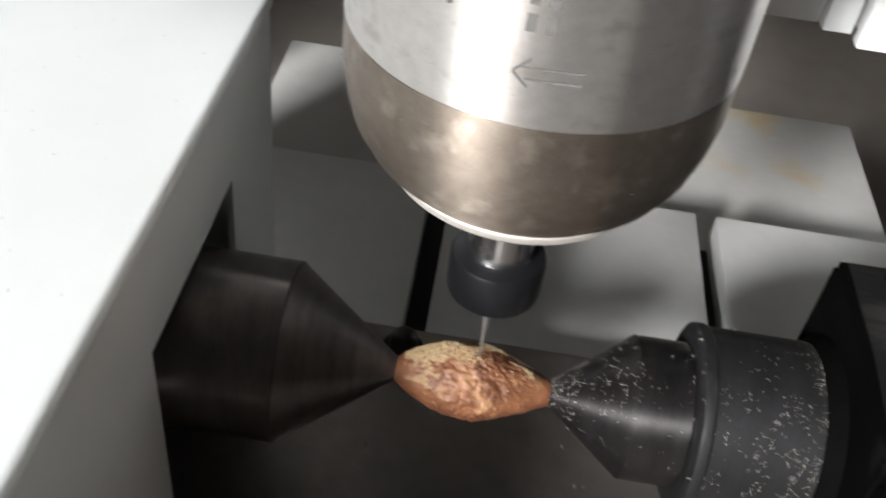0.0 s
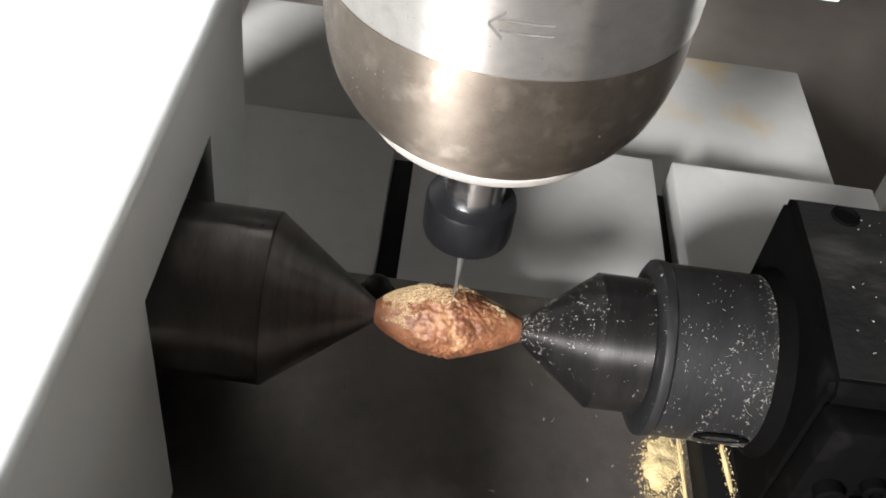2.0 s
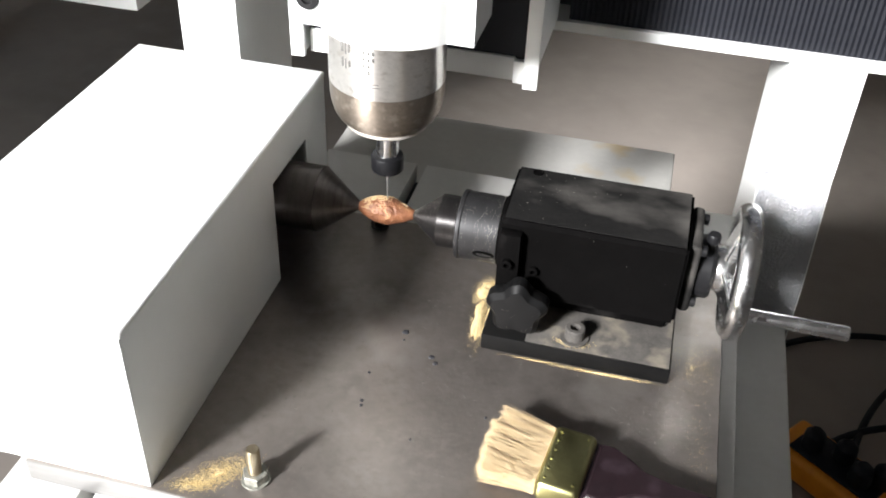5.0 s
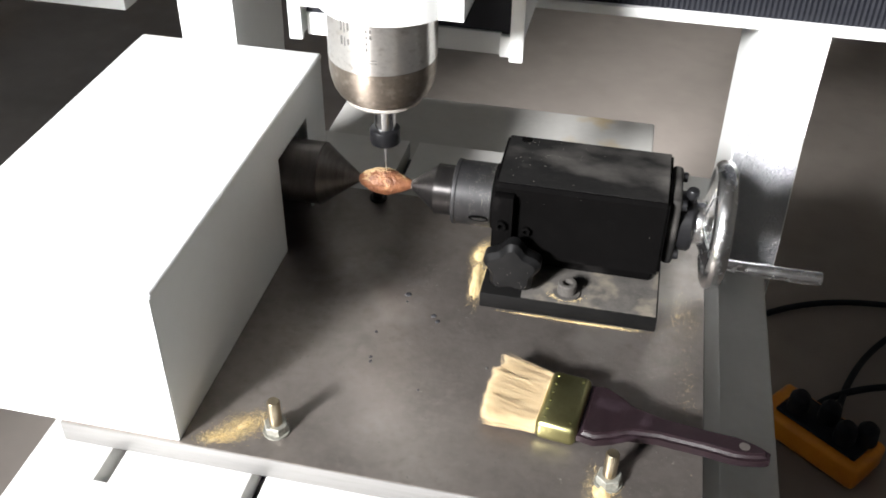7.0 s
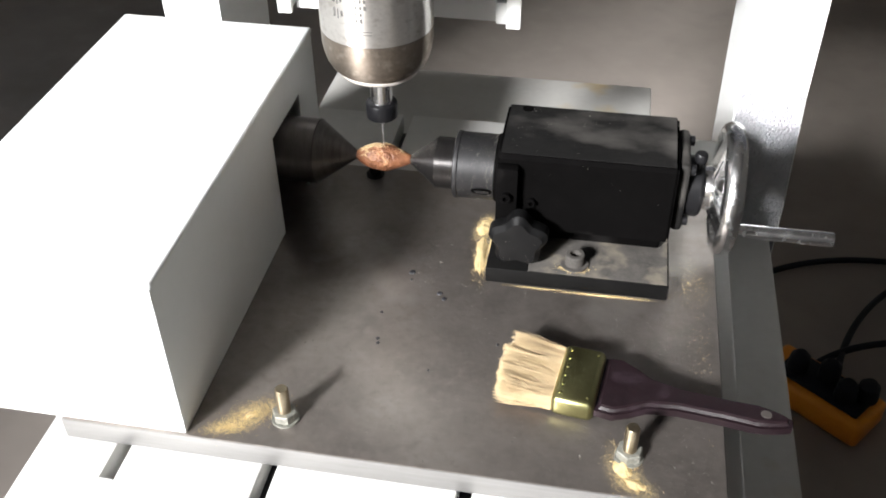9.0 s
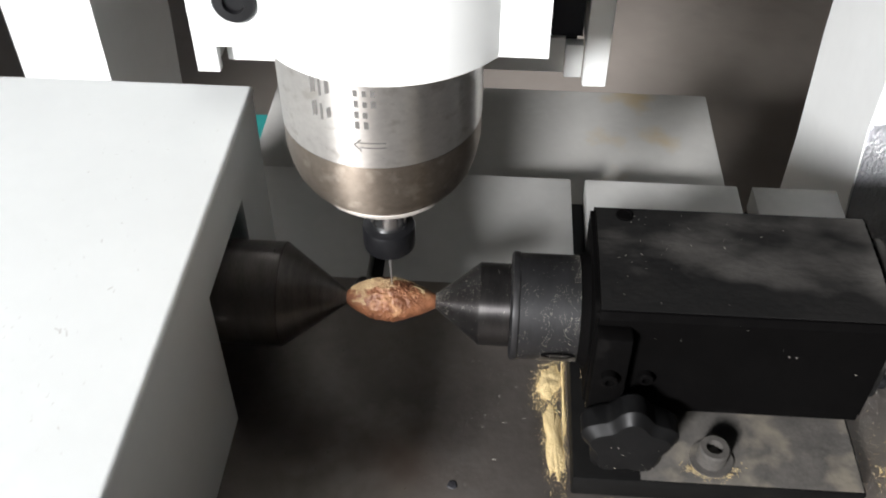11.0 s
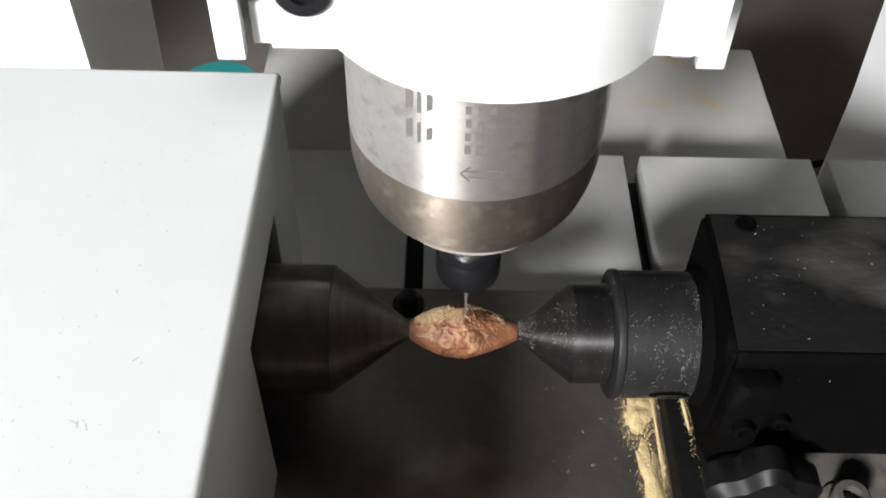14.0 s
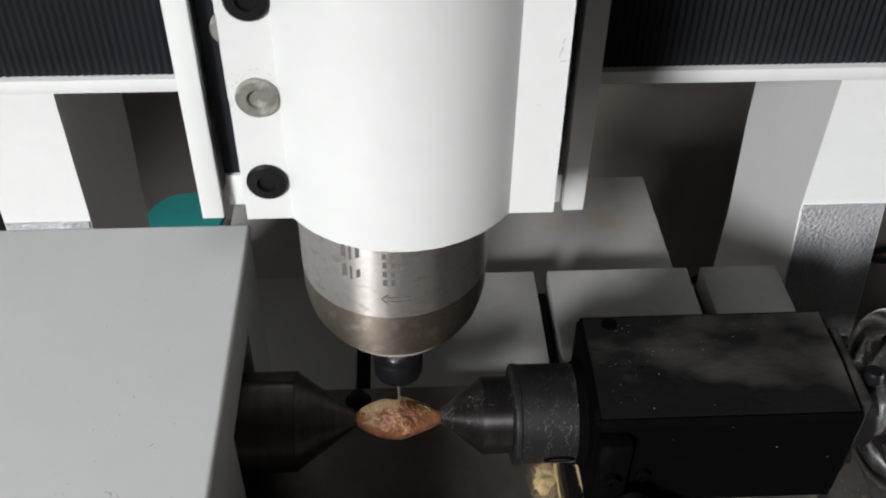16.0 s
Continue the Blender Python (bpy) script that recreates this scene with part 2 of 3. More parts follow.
# ---- the room ----
FLOOR_Z = -760
tagged(part("floor", box(B(), -3000, 3000, -3200, 3600, FLOOR_Z - 60, FLOOR_Z), M_FLOOR), "worn brown-grey concrete shop floor", "floor", kind="structure")
tagged(part("ceiling", box(B(), -2700, 2700, -2500, 3200, 2300, 2380), M_WALL), "plain plaster ceiling", "ceiling", kind="structure")
tagged(part("wall_back", box(B(), -2600, 2600, 3100, 3200, FLOOR_Z, 2300), M_WALL), "plain plaster wall behind the machine", "wall", kind="structure")
tagged(part("wall_left", box(B(), -2700, -2600, -2500, 3200, FLOOR_Z, 2300), M_WALL), "plain plaster wall", "wall", kind="structure")
tagged(part("wall_right", box(B(), 2600, 2700, -2500, 3200, FLOOR_Z, 2300), M_WALL), "plain plaster wall", "wall", kind="structure")
bm = box(B(), -780, 2600, -2500, -2400, FLOOR_Z, 2300)
box(bm, -2300, -780, -2500, -2400, 1950, 2300)
box(bm, -2600, -2300, -2500, -2400, FLOOR_Z, 2300)
tagged(part("wall_front", bm, M_WALL), "plaster wall with a wide open doorway", "wall", kind="structure")

# ---- machine base and slotted table ----
base = thing("machine_base", "pale painted machine base with a lower rear bed", "machine base")
part("rear_bed", box(B(), -124, 198, 150, 320, -110, -48, 2), M_BED, base, "grey painted bed with rusty yellow stains")
part("base_frame", box(B(), -172, 311, -420, 165, -160, -100, 3), M_TABLE, base)
part("base_cabinet", box(B(), -150, 285, -390, 140, FLOOR_Z, -160.2, 3), M_TABLE, base)

table = thing("slotted_table", "pale grey slotted work table under the steel plate", "work table")
SLOTS = [-113, -21.2, 95.3, 198]
xs = [-165] + [v for s in SLOTS for v in (s - 4.5, s + 4.5)] + [254]
for i in range(0, len(xs), 2):
    part("table_slab", box(B(), xs[i], xs[i + 1], -330, 177.5, -34, -16.6, 0.8), M_TABLE, table)
# core and slot floors are coloured dark to stand in for shade in the slots
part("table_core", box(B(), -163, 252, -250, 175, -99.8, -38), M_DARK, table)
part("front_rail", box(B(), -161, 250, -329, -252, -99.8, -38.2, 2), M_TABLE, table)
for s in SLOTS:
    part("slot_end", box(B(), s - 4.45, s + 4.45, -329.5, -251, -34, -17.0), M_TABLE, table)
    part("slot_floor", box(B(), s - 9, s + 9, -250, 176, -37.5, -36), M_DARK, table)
for i in range(0, len(xs), 2):
    part("slab_rib", box(B(), xs[i] + 5, xs[i + 1] - 5, -250, 175, -37.9, -34.1), M_TABLE, table)

plate = thing("steel_plate", "scuffed grey steel fixture plate bolted on the slotted table", "steel plate")
part("plate_body", box(B(), -150, 241, -226, 67, -16.4, -0.6, 0.8), M_PLATE_EDGE, plate)
part("plate_face", box(B(), -149.4, 240.4, -225.4, 66.4, -0.6, 0.0, 0.25), M_PLATE, plate)

# ---- gantry ----
gantry = thing("gantry", "white painted gantry with black bellows over its beam", "gantry")
YZ = Matrix(((0, 0, 1, 0), (1, 0, 0, 0), (0, 1, 0, 0), (0, 0, 0, 1)))
for x0, x1 in ((-243, -190), (262, 318)):
    bm = prism(B(), [(184, 123.8), (303, 123.8), (300, 20), (291, -60), (291, -170), (166, -170), (166, -70), (184, 26)], x0, x1, YZ)
    leg = part("gantry_leg", bm, M_WHITE_GANTRY, gantry)
    part("leg_plate", prism(B(), [(183.8, 30), (182.6, 30), (182.4, 24), (164.6, -71), (164.6, -168), (165.8, -168), (165.8, -70), (183.8, 25)], x0 + 1, x1 - 1, YZ), M_HAMMER, leg, "hammered light grey paint")
part("beam_flange", box(B(), -420, 520, 181.5, 300, 124, 132.5, 0.8), M_WHITE_GANTRY, gantry)
# dark block behind the bellows, the beam's inner shade as a colour
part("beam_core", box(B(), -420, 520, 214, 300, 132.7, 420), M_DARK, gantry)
for xa, xb in ((-418, -88), (92, 518)):
    bm, n = B(), int((xb - xa) / 4.2)
    lo, hi = [], []
    for i in range(n * 2 + 1):
        x = xa + (xb - xa) * i / (n * 2)
        y = 186 if i % 2 else 186.9
        lo.append(bm.verts.new((x, y, 132.6)))
        hi.append(bm.verts.new((x, y, 418)))
    for i in range(n * 2):
        bm.faces.new((lo[i], lo[i + 1], hi[i + 1], hi[i]))
    part("bellows", bm, M_RUBBER, gantry, "black pleated bellows", smooth=0)

# ---- carriage with the spindle clamp ----
CX = 0.5
car = thing("spindle_carriage", "white spindle carriage with side cover strips", "machine carriage")
for s in (-1, 1):
    x = CX + s * 83
    part("cover_strip", box(B(), x - 5, x + 5, 55.5, 60, 135, 420, 0.6), M_WHITE_GANTRY, car)
    part("side_cover", box(B(), x - s * 1 - 1.5, x - s * 1 + 1.5, 60.2, 181, 135, 420, 0.4), M_WHITE_GANTRY, car)
part("front_bellows", box(B(), CX - 77, CX + 77, 66, 70, 153.2, 420), M_RUBBER, car)
part("lower_panel", box(B(), CX - 76.5, CX + 70, 64, 69, 136, 153, 0.6), M_WHITE_GANTRY, car)
part("strip_tab", box(B(), CX + 70.2, CX + 77.6, 60.5, 66, 136, 152, 0.5), M_WHITE_GANTRY, car)
for s in (-1, 1):
    part("cover_screw", lathe(B(), [(2.2, -s * 0.0), (2.2, s * 1.4), (0, s * 1.6)], (CX + s * 83.6, 70, 141), "x", 16), M_NUT, car)
# dark backing that paints the shade in the gaps behind the strips
part("back_plate", box(B(), CX - 76, CX + 76, 80, 182, 133, 400), M_DARK, car)

clamp = thing("spindle_clamp", "thick white painted spindle clamp bolted with socket screws", "spindle clamp")
pts = [(-55.5, 30), (-55.5, -20), (-39.2, -20)]
R, a0 = 48, math.asin(39.2 / 48)
pts += [(R * math.sin(a), 8 - R * math.cos(a)) for a in [-a0 + 2 * a0 * i / 40 for i in range(1, 40)]]
pts += [(39.2, -20), (55.5, -20), (55.5, 30)]
bm = prism(B(), [(x + CX + 3, y) for x, y in pts], 196.5, 420)
part("clamp_body", bm, M_WHITE_GANTRY, clamp, smooth=25)
part("clamp_backing", box(B(), CX - 63, CX + 63, 30.2, 64, 214, 420, 1), M_WHITE_GANTRY, clamp)
for sx, sy, z in ((CX - 43.5, -20.1, 213.5), (CX - 43, -20.1, 248), (CX - 42.5, -20.1, 283), (CX - 58, 30.1, 246)):
    bm = lathe(B(), [(7.3, -0.4), (7.3, 0.9), (6.6, 1.6), (3.6, 1.7), (3.3, 0.2), (0, 0.1)], (0, 0, 0), "z", 28)
    ob = part("socket_screw", bm, M_SCREW if 240 < z < 255 else M_NUT, clamp, "dusty steel socket head screw" if 240 < z < 255 else "black socket head screw")
    ob.matrix_local = pose(sx * MM, sy * MM, z * MM, 90, 0, 0)

def grain(bm, p, size, rng, flat=1.0):
    q = Euler((rng.uniform(0, 6.3), rng.uniform(0, 6.3), rng.uniform(0, 6.3))).to_matrix()
    vs = [bm.verts.new(p + q @ Vector(c) * size) for c in ((1, 0, -0.5), (-0.6, 0.8, -0.5), (-0.6, -0.8, -0.5), (0, 0, 0.9))]
    for f in ((0, 1, 2), (0, 3, 1), (1, 3, 2), (2, 3, 0)):
        bm.faces.new([vs[i] for i in f])


# ---- spindle ----
spindle = thing("milling_spindle", "brushed steel milling spindle with a dull tapered nose", "spindle")
R = 37.0
body_ = part("spindle_body", lathe(B(), [(R - 0.4, 160.5), (R, 161), (R, 420)], (CX, 0, 0), "z", 96), M_STEEL, spindle)
part("spindle_nose", lathe(B(), [(25.0, 129.7), (28.4, 131.2), (31.8, 134.6), (34.3, 139.2), (35.9, 145.0), (R - 0.2, 151), (R - 0.2, 160.5)], (CX, 0, 0), "z", 96), M_STEEL_DULL, spindle)
part("nose_ring", lathe(B(), [(8, 127.6), (26.0, 127.6), (26.8, 127.9), (27.2, 128.5), (27.2, 129.6), (26.6, 130.2), (8, 130.2)], (CX, 0, 0), "z", 96), M_RIM, spindle, "bright machined rim")
part("spindle_shaft", lathe(B(), [(7.5, 100), (7.5, 121), (8.6, 121.4), (8.6, 129.8)], (CX, 0, 0), "z", 40), M_CHROME, spindle)
part("collet_nut", lathe(B(), [(6, 90), (9.8, 90), (10.7, 90.8), (11.0, 92.2), (11.0, 100.6), (10.5, 101.7), (8.6, 102.5), (7.4, 102.7)], (CX, 0, 0), "z", 48), M_NUT, spindle)
part("tool_bit", lathe(B(), [(0, 65), (0.2, 65.5), (0.45, 73), (0.9, 79), (0.9, 91)], (CX, 0, 0), "z", 16), M_TOOL, spindle)


def ink(bm, p0, p1, z0, z1, lean=0.0):
    """A curved print patch between two angles from the front, in degrees."""
    n, lo, hi = 4, [], []
    for i in range(n + 1):
        a = radians(p0 + (p1 - p0) * i / n)
        z = lean * i / n
        lo.append(bm.verts.new((CX + (R + 0.08) * math.sin(a), -(R + 0.08) * math.cos(a), z0 + z)))
        hi.append(bm.verts.new((CX + (R + 0.08) * math.sin(a), -(R + 0.08) * math.cos(a), z1 + z)))
    for i in range(n):
        bm.faces.new((lo[i], lo[i + 1], hi[i + 1], hi[i]))


rng = random.Random(11)


def print_bar(p0, p1, z0, z1, lean=0.0):
    bm = B()
    ink(bm, p0, p1, z0, z1, lean)
    part("print_bar", bm, M_INK, body_)


for col, p in enumerate((-5.5, -1.0, 3.5)):
    for row in range(5 if col < 2 else 3):
        z = 177.5 + row * 4.3 + (col == 2) * 8.6
        print_bar(p - 1.4 * rng.uniform(0.7, 1), p + 1.4 * rng.uniform(0.7, 1), z, z + rng.uniform(2.2, 3.0))
for z, h in ((178.5, 6), (188, 8)):
    print_bar(-31, -28, z, z + h, 1)
    print_bar(-26, -24.5, z - 0.5, z + h, 0.5)
    print_bar(-22, -19.5, z + 1, z + h - 1, 1)
bm = B()
ink(bm, -6, 9, 171.4, 171.8)
ink(bm, -5, 9, 169.4, 169.8)
ink(bm, -8, -4, 170.3, 171.0, 2.4)
ink(bm, -8, -4, 170.3, 171.0, -2.4)
part("print_arrow", bm, M_INK, body_, "grey printed arrow")

# pale specks clinging to the spindle, thickest on its shaded side
rng = random.Random(31)
bm = B()
for i in range(650):
    a = radians(rng.gauss(-58, 28) if i % 3 else rng.uniform(-90, 90))
    z = min(188, 131.5 + abs(rng.gauss(0, 24)))
    r = R + 0.02 if z > 151 else R - 11.0 * ((151 - z) / 21.5) ** 2.2
    grain(bm, Vector((CX + r * math.sin(a), -r * math.cos(a), z)), rng.uniform(0.04, 0.15), rng)
tagged(part("spindle_specks", bm, M_FLECK, smooth=0), "pale specks of dust clinging to the steel spindle", "dust specks", kind="stuff")

# ---- headstock cover and chuck ----
cover = thing("headstock_cover", "white powder-coated sheet metal cover over the rotary head", "machine cover")
bm = box(B(), -219, -69.6, -224.5, 74, 111.6, 116.5, 2.2, 4)
part("top_panel", bm, M_WHITE, cover)
part("front_panel", box(B(), -219, -70.8, -224.3, -222, 0.2, 111.5, 0.6), M_WHITE, cover)
part("left_panel", box(B(), -219, -217, -221.8, 73.8, 0.2, 111.5), M_WHITE, cover)
part("rear_panel", box(B(), -216.8, -73, 72, 74, 0.2, 111.5), M_WHITE, cover)
bm = prism(B(), [(-221.8, 0.2), (-29, 0.2), (-29, 82), (33, 82), (33, 0.2), (74, 0.2), (74, 111.5), (-221.8, 111.5)], -72.8, -71.0, Matrix(((0, 0, 1, 0), (1, 0, 0, 0), (0, 1, 0, 0), (0, 0, 0, 1))))
part("side_panel", bm, M_WHITE, cover)

AXZ = 56.0
chuck = thing("rotary_chuck", "dark turned steel rotary centre with a long cone", "chuck")
part("chuck_body", lathe(B(), [(23.5, -110), (23.5, -47.6), (23.0, -47)], (0, 0, AXZ), "x", 72), M_CHUCK, chuck)
part("chuck_cone", lathe(B(), [(23.0, -46.9), (22.5, -46.4), (3.2, -20.0), (2.6, -19)], (0, 0, AXZ), "x", 72), M_CONE, chuck)
# plain box in near-black, so the cover's opening reads as shaded
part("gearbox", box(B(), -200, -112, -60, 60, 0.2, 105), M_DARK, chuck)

# ---- work piece ----
def pit_radius(u):
    if u < 0:
        return 3.0 + 6.8 * max(0.0, 1 - abs(u) ** 2.1) ** 0.9
    return 3.3 + 6.5 * max(0.0, 1 - u ** 1.55) ** 1.05


def knobbly(a, h):
    p = Vector((math.cos(a) * 1.6, math.sin(a) * 1.6, h * 0.15))
    fade = max(0.0, 1 - (h / 17.5) ** 4)
    d = math.hypot(h - 2.5, 10 * (a - 2.62))
    e = math.hypot(h + 6, 10 * (a - 2.5))
    ring = 0.035 * math.exp(-((d - 3.4) / 0.7) ** 2) + 0.03 * math.exp(-(d / 1.2) ** 2) - 0.03 * math.exp(-((d - 5.2) / 0.8) ** 2)
    leaf = 0.035 * math.exp(-((e - 4) / 1.0) ** 2)
    return 1 + fade * (0.05 * noise.noise(p) + 0.04 * noise.noise(p * 2.6) + 0.04 * noise.noise(p * 6) + 0.035 * noise.noise(p * 12) + 0.022 * noise.noise(p * 22) + ring + leaf)


prof = [(0, -20)] + [(pit_radius(-1 + 2 * i / 130), 19.8 * (-1 + 2 * i / 130)) for i in range(131)] + [(0, 20)]
tagged(part("carved_pit", lathe(B(), prof, (0, 0, AXZ), "x", 176, knobbly), M_NUTSHELL, smooth=60), "half-carved reddish brown fruit pit held between two cones", "workpiece")


rng = random.Random(5)
bm = B()
for i in range(17000):
    h, a = rng.uniform(-18, 15), rng.uniform(0.9, 2.75)
    p = Vector((math.cos(a) * 1.3, math.sin(a) * 1.3, h * 0.13))
    cover_ = 0.5 + 0.9 * noise.noise(p + Vector((3, 1, 0))) + 0.5 * noise.noise(p * 3) - 0.75 * max(0, a - 1.75) - 0.02 * h
    if cover_ < 0.43 + rng.gauss(0, 0.1):
        continue
    r = pit_radius(h / 19.8) * knobbly(a, h) + 0.05
    grain(bm, Vector((h, r * math.cos(a), AXZ + r * math.sin(a))), rng.uniform(0.08, 0.2), rng)
tagged(part("pit_dust", bm, M_PITDUST, smooth=0), "pale yellow wood dust lying on the carved pit", "wood dust", kind="stuff")

# ---- tailstock ----
tail = thing("tailstock", "black dusty tailstock clamped on the steel plate", "tailstock")
foot = part("foot_plate", box(B(), 83, 207, -59, 48, 0.2, 12.7, 0.8), M_DARKFOOT, tail, "dark steel foot")
part("dusty_top", box(B(), 112, 206, -58, 47, 12.6, 13, 0.15), M_DUSTY, foot, "dusty upper face")
bm = prism(B(), [(-34, 31), (-34, 86.5), (-32, 89), (-4, 92), (27, 92), (30, 89.5), (30, 31)], 86, 204, YZ)
bmesh.ops.bevel(bm, geom=[e for e in bm.edges if abs(e.verts[0].co.x - e.verts[1].co.x) < 0.1], offset=1.6, segments=2, affect="EDGES")
body = part("tail_body", bm, M_BLACK, tail)
part("pedestal", box(B(), 92, 200, -20, 20, 13.1, 31.2, 2), M_BLACK, tail)
part("dusty_top", prism(B(), [(-31, 89.2), (-4, 92.1), (26.5, 92.1), (26.5, 92.5), (-4, 92.5), (-31, 89.6)], 88, 202, YZ), M_TAILTOP, body, "black top face with patches of grey dust")
part("live_centre", lathe(B(), [(2.2, 19), (3.0, 19.6), (18.0, 38.8), (18.4, 39.3), (18.4, 52.5)], (0, 0, AXZ), "x", 72), M_BLACK_STEEL, tail)
part("quill_collar", lathe(B(), [(20, 52.8), (22.8, 52.9), (23.9, 53.6), (24.1, 54.6), (24.0, 56), (23.5, 56.6), (23.5, 86)], (0, 0, AXZ), "x", 72), M_COLLAR, tail)
part("quill_boss", lathe(B(), [(23.7, 82), (24.4, 83.4), (25.8, 85.2), (26.2, 86.4)], (0, 0, AXZ), "x", 72), M_BLACK, tail)
part("rear_flange", box(B(), 204.2, 212, -25, 23, 34, 87, 3, 3), M_TAILTOP, tail, "dusty black rear cap")
for fy, fz in ((-19, 81), (17, 81), (-19, 40)):
    part("cap_screw", lathe(B(), [(3.6, 211.8), (3.6, 215), (3.0, 215.6), (1.8, 215.6), (1.7, 213.6), (0, 213.6)], (0, fy, fz), "x", 20), M_NUT, tail)
part("dial_lock", lathe(B(), [(2.4, 18), (2.4, 24), (4.2, 24.4), (4.4, 29), (3.6, 30.4), (0, 30.6)], (219, -6, AXZ), "z", 20), M_NUT, tail)
part("dial_ring", lathe(B(), [(8, 212), (20, 212.2), (21, 213), (21, 221), (19.5, 223), (8, 224)], (0, 0, AXZ), "x", 48), M_NUT, tail)
wheel = part("handwheel", torus(B(), 39.5, 6.2, (240, 0, AXZ), "x", 72, 20, 1.15), M_CHROME, tail, "polished chrome handwheel")
part("hub", lathe(B(), [(6, 223), (15, 223.5), (16, 227), (14, 238), (9, 243), (0, 244)], (0, 0, AXZ), "x", 40), M_CHROME, wheel)
for k in range(3):
    bm = B()
    a = math.radians(80 + 120 * k)
    d = Vector((0, math.cos(a), math.sin(a)))
    n = Vector((0, -math.sin(a), math.cos(a)))
    vs = []
    for q, w, xx in ((9, 13, 231), (38, 10, 240)):
        for sx in (-4, 4):
            for sw in (-w, w):
                vs.append(bm.verts.new(Vector((xx + sx, 0, AXZ)) + d * q + n * sw))
    for f in ((0, 1, 3, 2), (4, 6, 7, 5), (0, 4, 5, 1), (2, 3, 7, 6), (0, 2, 6, 4), (1, 5, 7, 3)):
        bm.faces.new([vs[i] for i in f])
    bmesh.ops.recalc_face_normals(bm, faces=bm.faces)
    bmesh.ops.bevel(bm, geom=list(bm.edges), offset=2.0, segments=3, affect="EDGES")
    part("spoke", bm, M_CHROME, wheel)
part("crank_handle", lathe(B(), [(4.2, 246), (5.2, 252), (5.0, 270), (5.4, 318), (4.8, 320), (0, 320.4)], (0, 6, 17), "x", 32), M_CHROME, wheel)
part("clamp_screw", lathe(B(), [(9.5, 13), (9.5, 14.2), (6.6, 14.3), (6.6, 22), (6.0, 22.6), (3.6, 22.6), (3.4, 18), (0, 18)], (143, -46, 0), "z", 32), M_DUSTY, tail, "dusty socket head clamp screw")
bm = lathe(B(), [(6, 20), (7, 42), (16, 43), (18.5, 46), (18.5, 55), (15, 59), (0, 60)], (104, 0, 35), "y", 60, lambda a, h: 1 + (0.13 * math.cos(5 * a) if abs(h) > 42.5 else 0))
for v in bm.verts:
    v.co.y = -v.co.y
bmesh.ops.recalc_face_normals(bm, faces=bm.faces)
part("star_knob", bm, M_KNOB, tail, "black star knob")
part("clamp_lug", box(B(), 86.4, 101, -42, -33, 36, 83.5, 1.6, 2), M_BLACK, tail, "dark split clamp lug")
for x, z, r, l, y in ((93.5, 62, 3.6, 3.5, 41.9), (110, 54, 3.2, 3, 33.9)):
    bm = lathe(B(), [(r, y), (r, y + l), (r * 0.85, y + 0.6 + l), (r * 0.55, y + 0.6 + l), (r * 0.5, y - 2.9 + l), (0, y - 2.9 + l)], (x, 0, z), "y", 24)
    for v in bm.verts:
        v.co.y = -v.co.y
    bmesh.ops.recalc_face_normals(bm, faces=bm.faces)
    part("lock_screw", bm, M_BLACK, tail)
bm = torus(B(), 3.2, 0.7, (0, 0, 0), "z", 24, 8)
ob = part("oil_cup", bm, M_BLACK, tail)
ob.location = (100 * MM, 22 * MM, 92.6 * MM)
ob = part("oil_hole", lathe(B(), [(3.0, 0), (3.0, 0.5), (0, 0.6)], (0, 0, 0), "z", 20), M_BLACK, tail)
ob.location = (100 * MM, 22 * MM, 92.3 * MM)
# oval key pocket in the collar
bm = lathe(B(), [(4.6, 0), (4.6, 0.5), (3.6, 0.6), (3.4, -0.2), (0, -0.2)], (0, 0, 0), "z", 28)
ob = part("key_pocket", bm, M_BLACK, tail)
pa = radians(194)
ob.matrix_local = pose(74 * MM, 23.5 * math.cos(pa) * MM, (AXZ + 23.5 * math.sin(pa)) * MM, 115, 0, 0) @ Matrix.Diagonal((1.6, 0.8, 1, 1))

# ---- bolts in the plate ----
def stud(x, y):
    t = thing("stud_bolt", "yellow zinc stud with nut through the steel plate", "bolt", "studs in the plate")
    part("stud", lathe(B(), [(4.0, 0.2), (4.0, 25), (3.4, 26)], (0, 0, 0), "z", 24), M_BRASS, t)
    part("nut", lathe(B(), [(7.2, 1.6), (7.6, 2), (7.6, 7), (7.0, 7.5)], (0, 0, 0), "z", 6), M_SCREW, t, smooth=0)
    part("washer", lathe(B(), [(8.3, 0.1), (8.3, 1.5)], (0, 0, 0), "z", 32), M_SCREW, t)
    t.location = (x * MM, y * MM, 0)
    return t


bolt = stud(-16.5, -203)
copy_thing(bolt, pose(186 * MM, -198 * MM, 0, 0, 0, 20))
cap = thing("cap_bolt", "dark round-headed bolt at the rear of the steel plate", "bolt")
part("bolt_head", lathe(B(), [(4.4, 1.6), (4.9, 2.4), (5.0, 5), (4.6, 7), (3.4, 8.6), (1.8, 9.4), (0, 9.7)], (0, 0, 0), "z", 32), M_BLACK_STEEL, cap)
part("washer", lathe(B(), [(7.2, 0.1), (7.2, 1.5)], (0, 0, 0), "z", 32), M_BLACK_STEEL, cap)
cap.location = (-22.5 * MM, 56 * MM, 0)

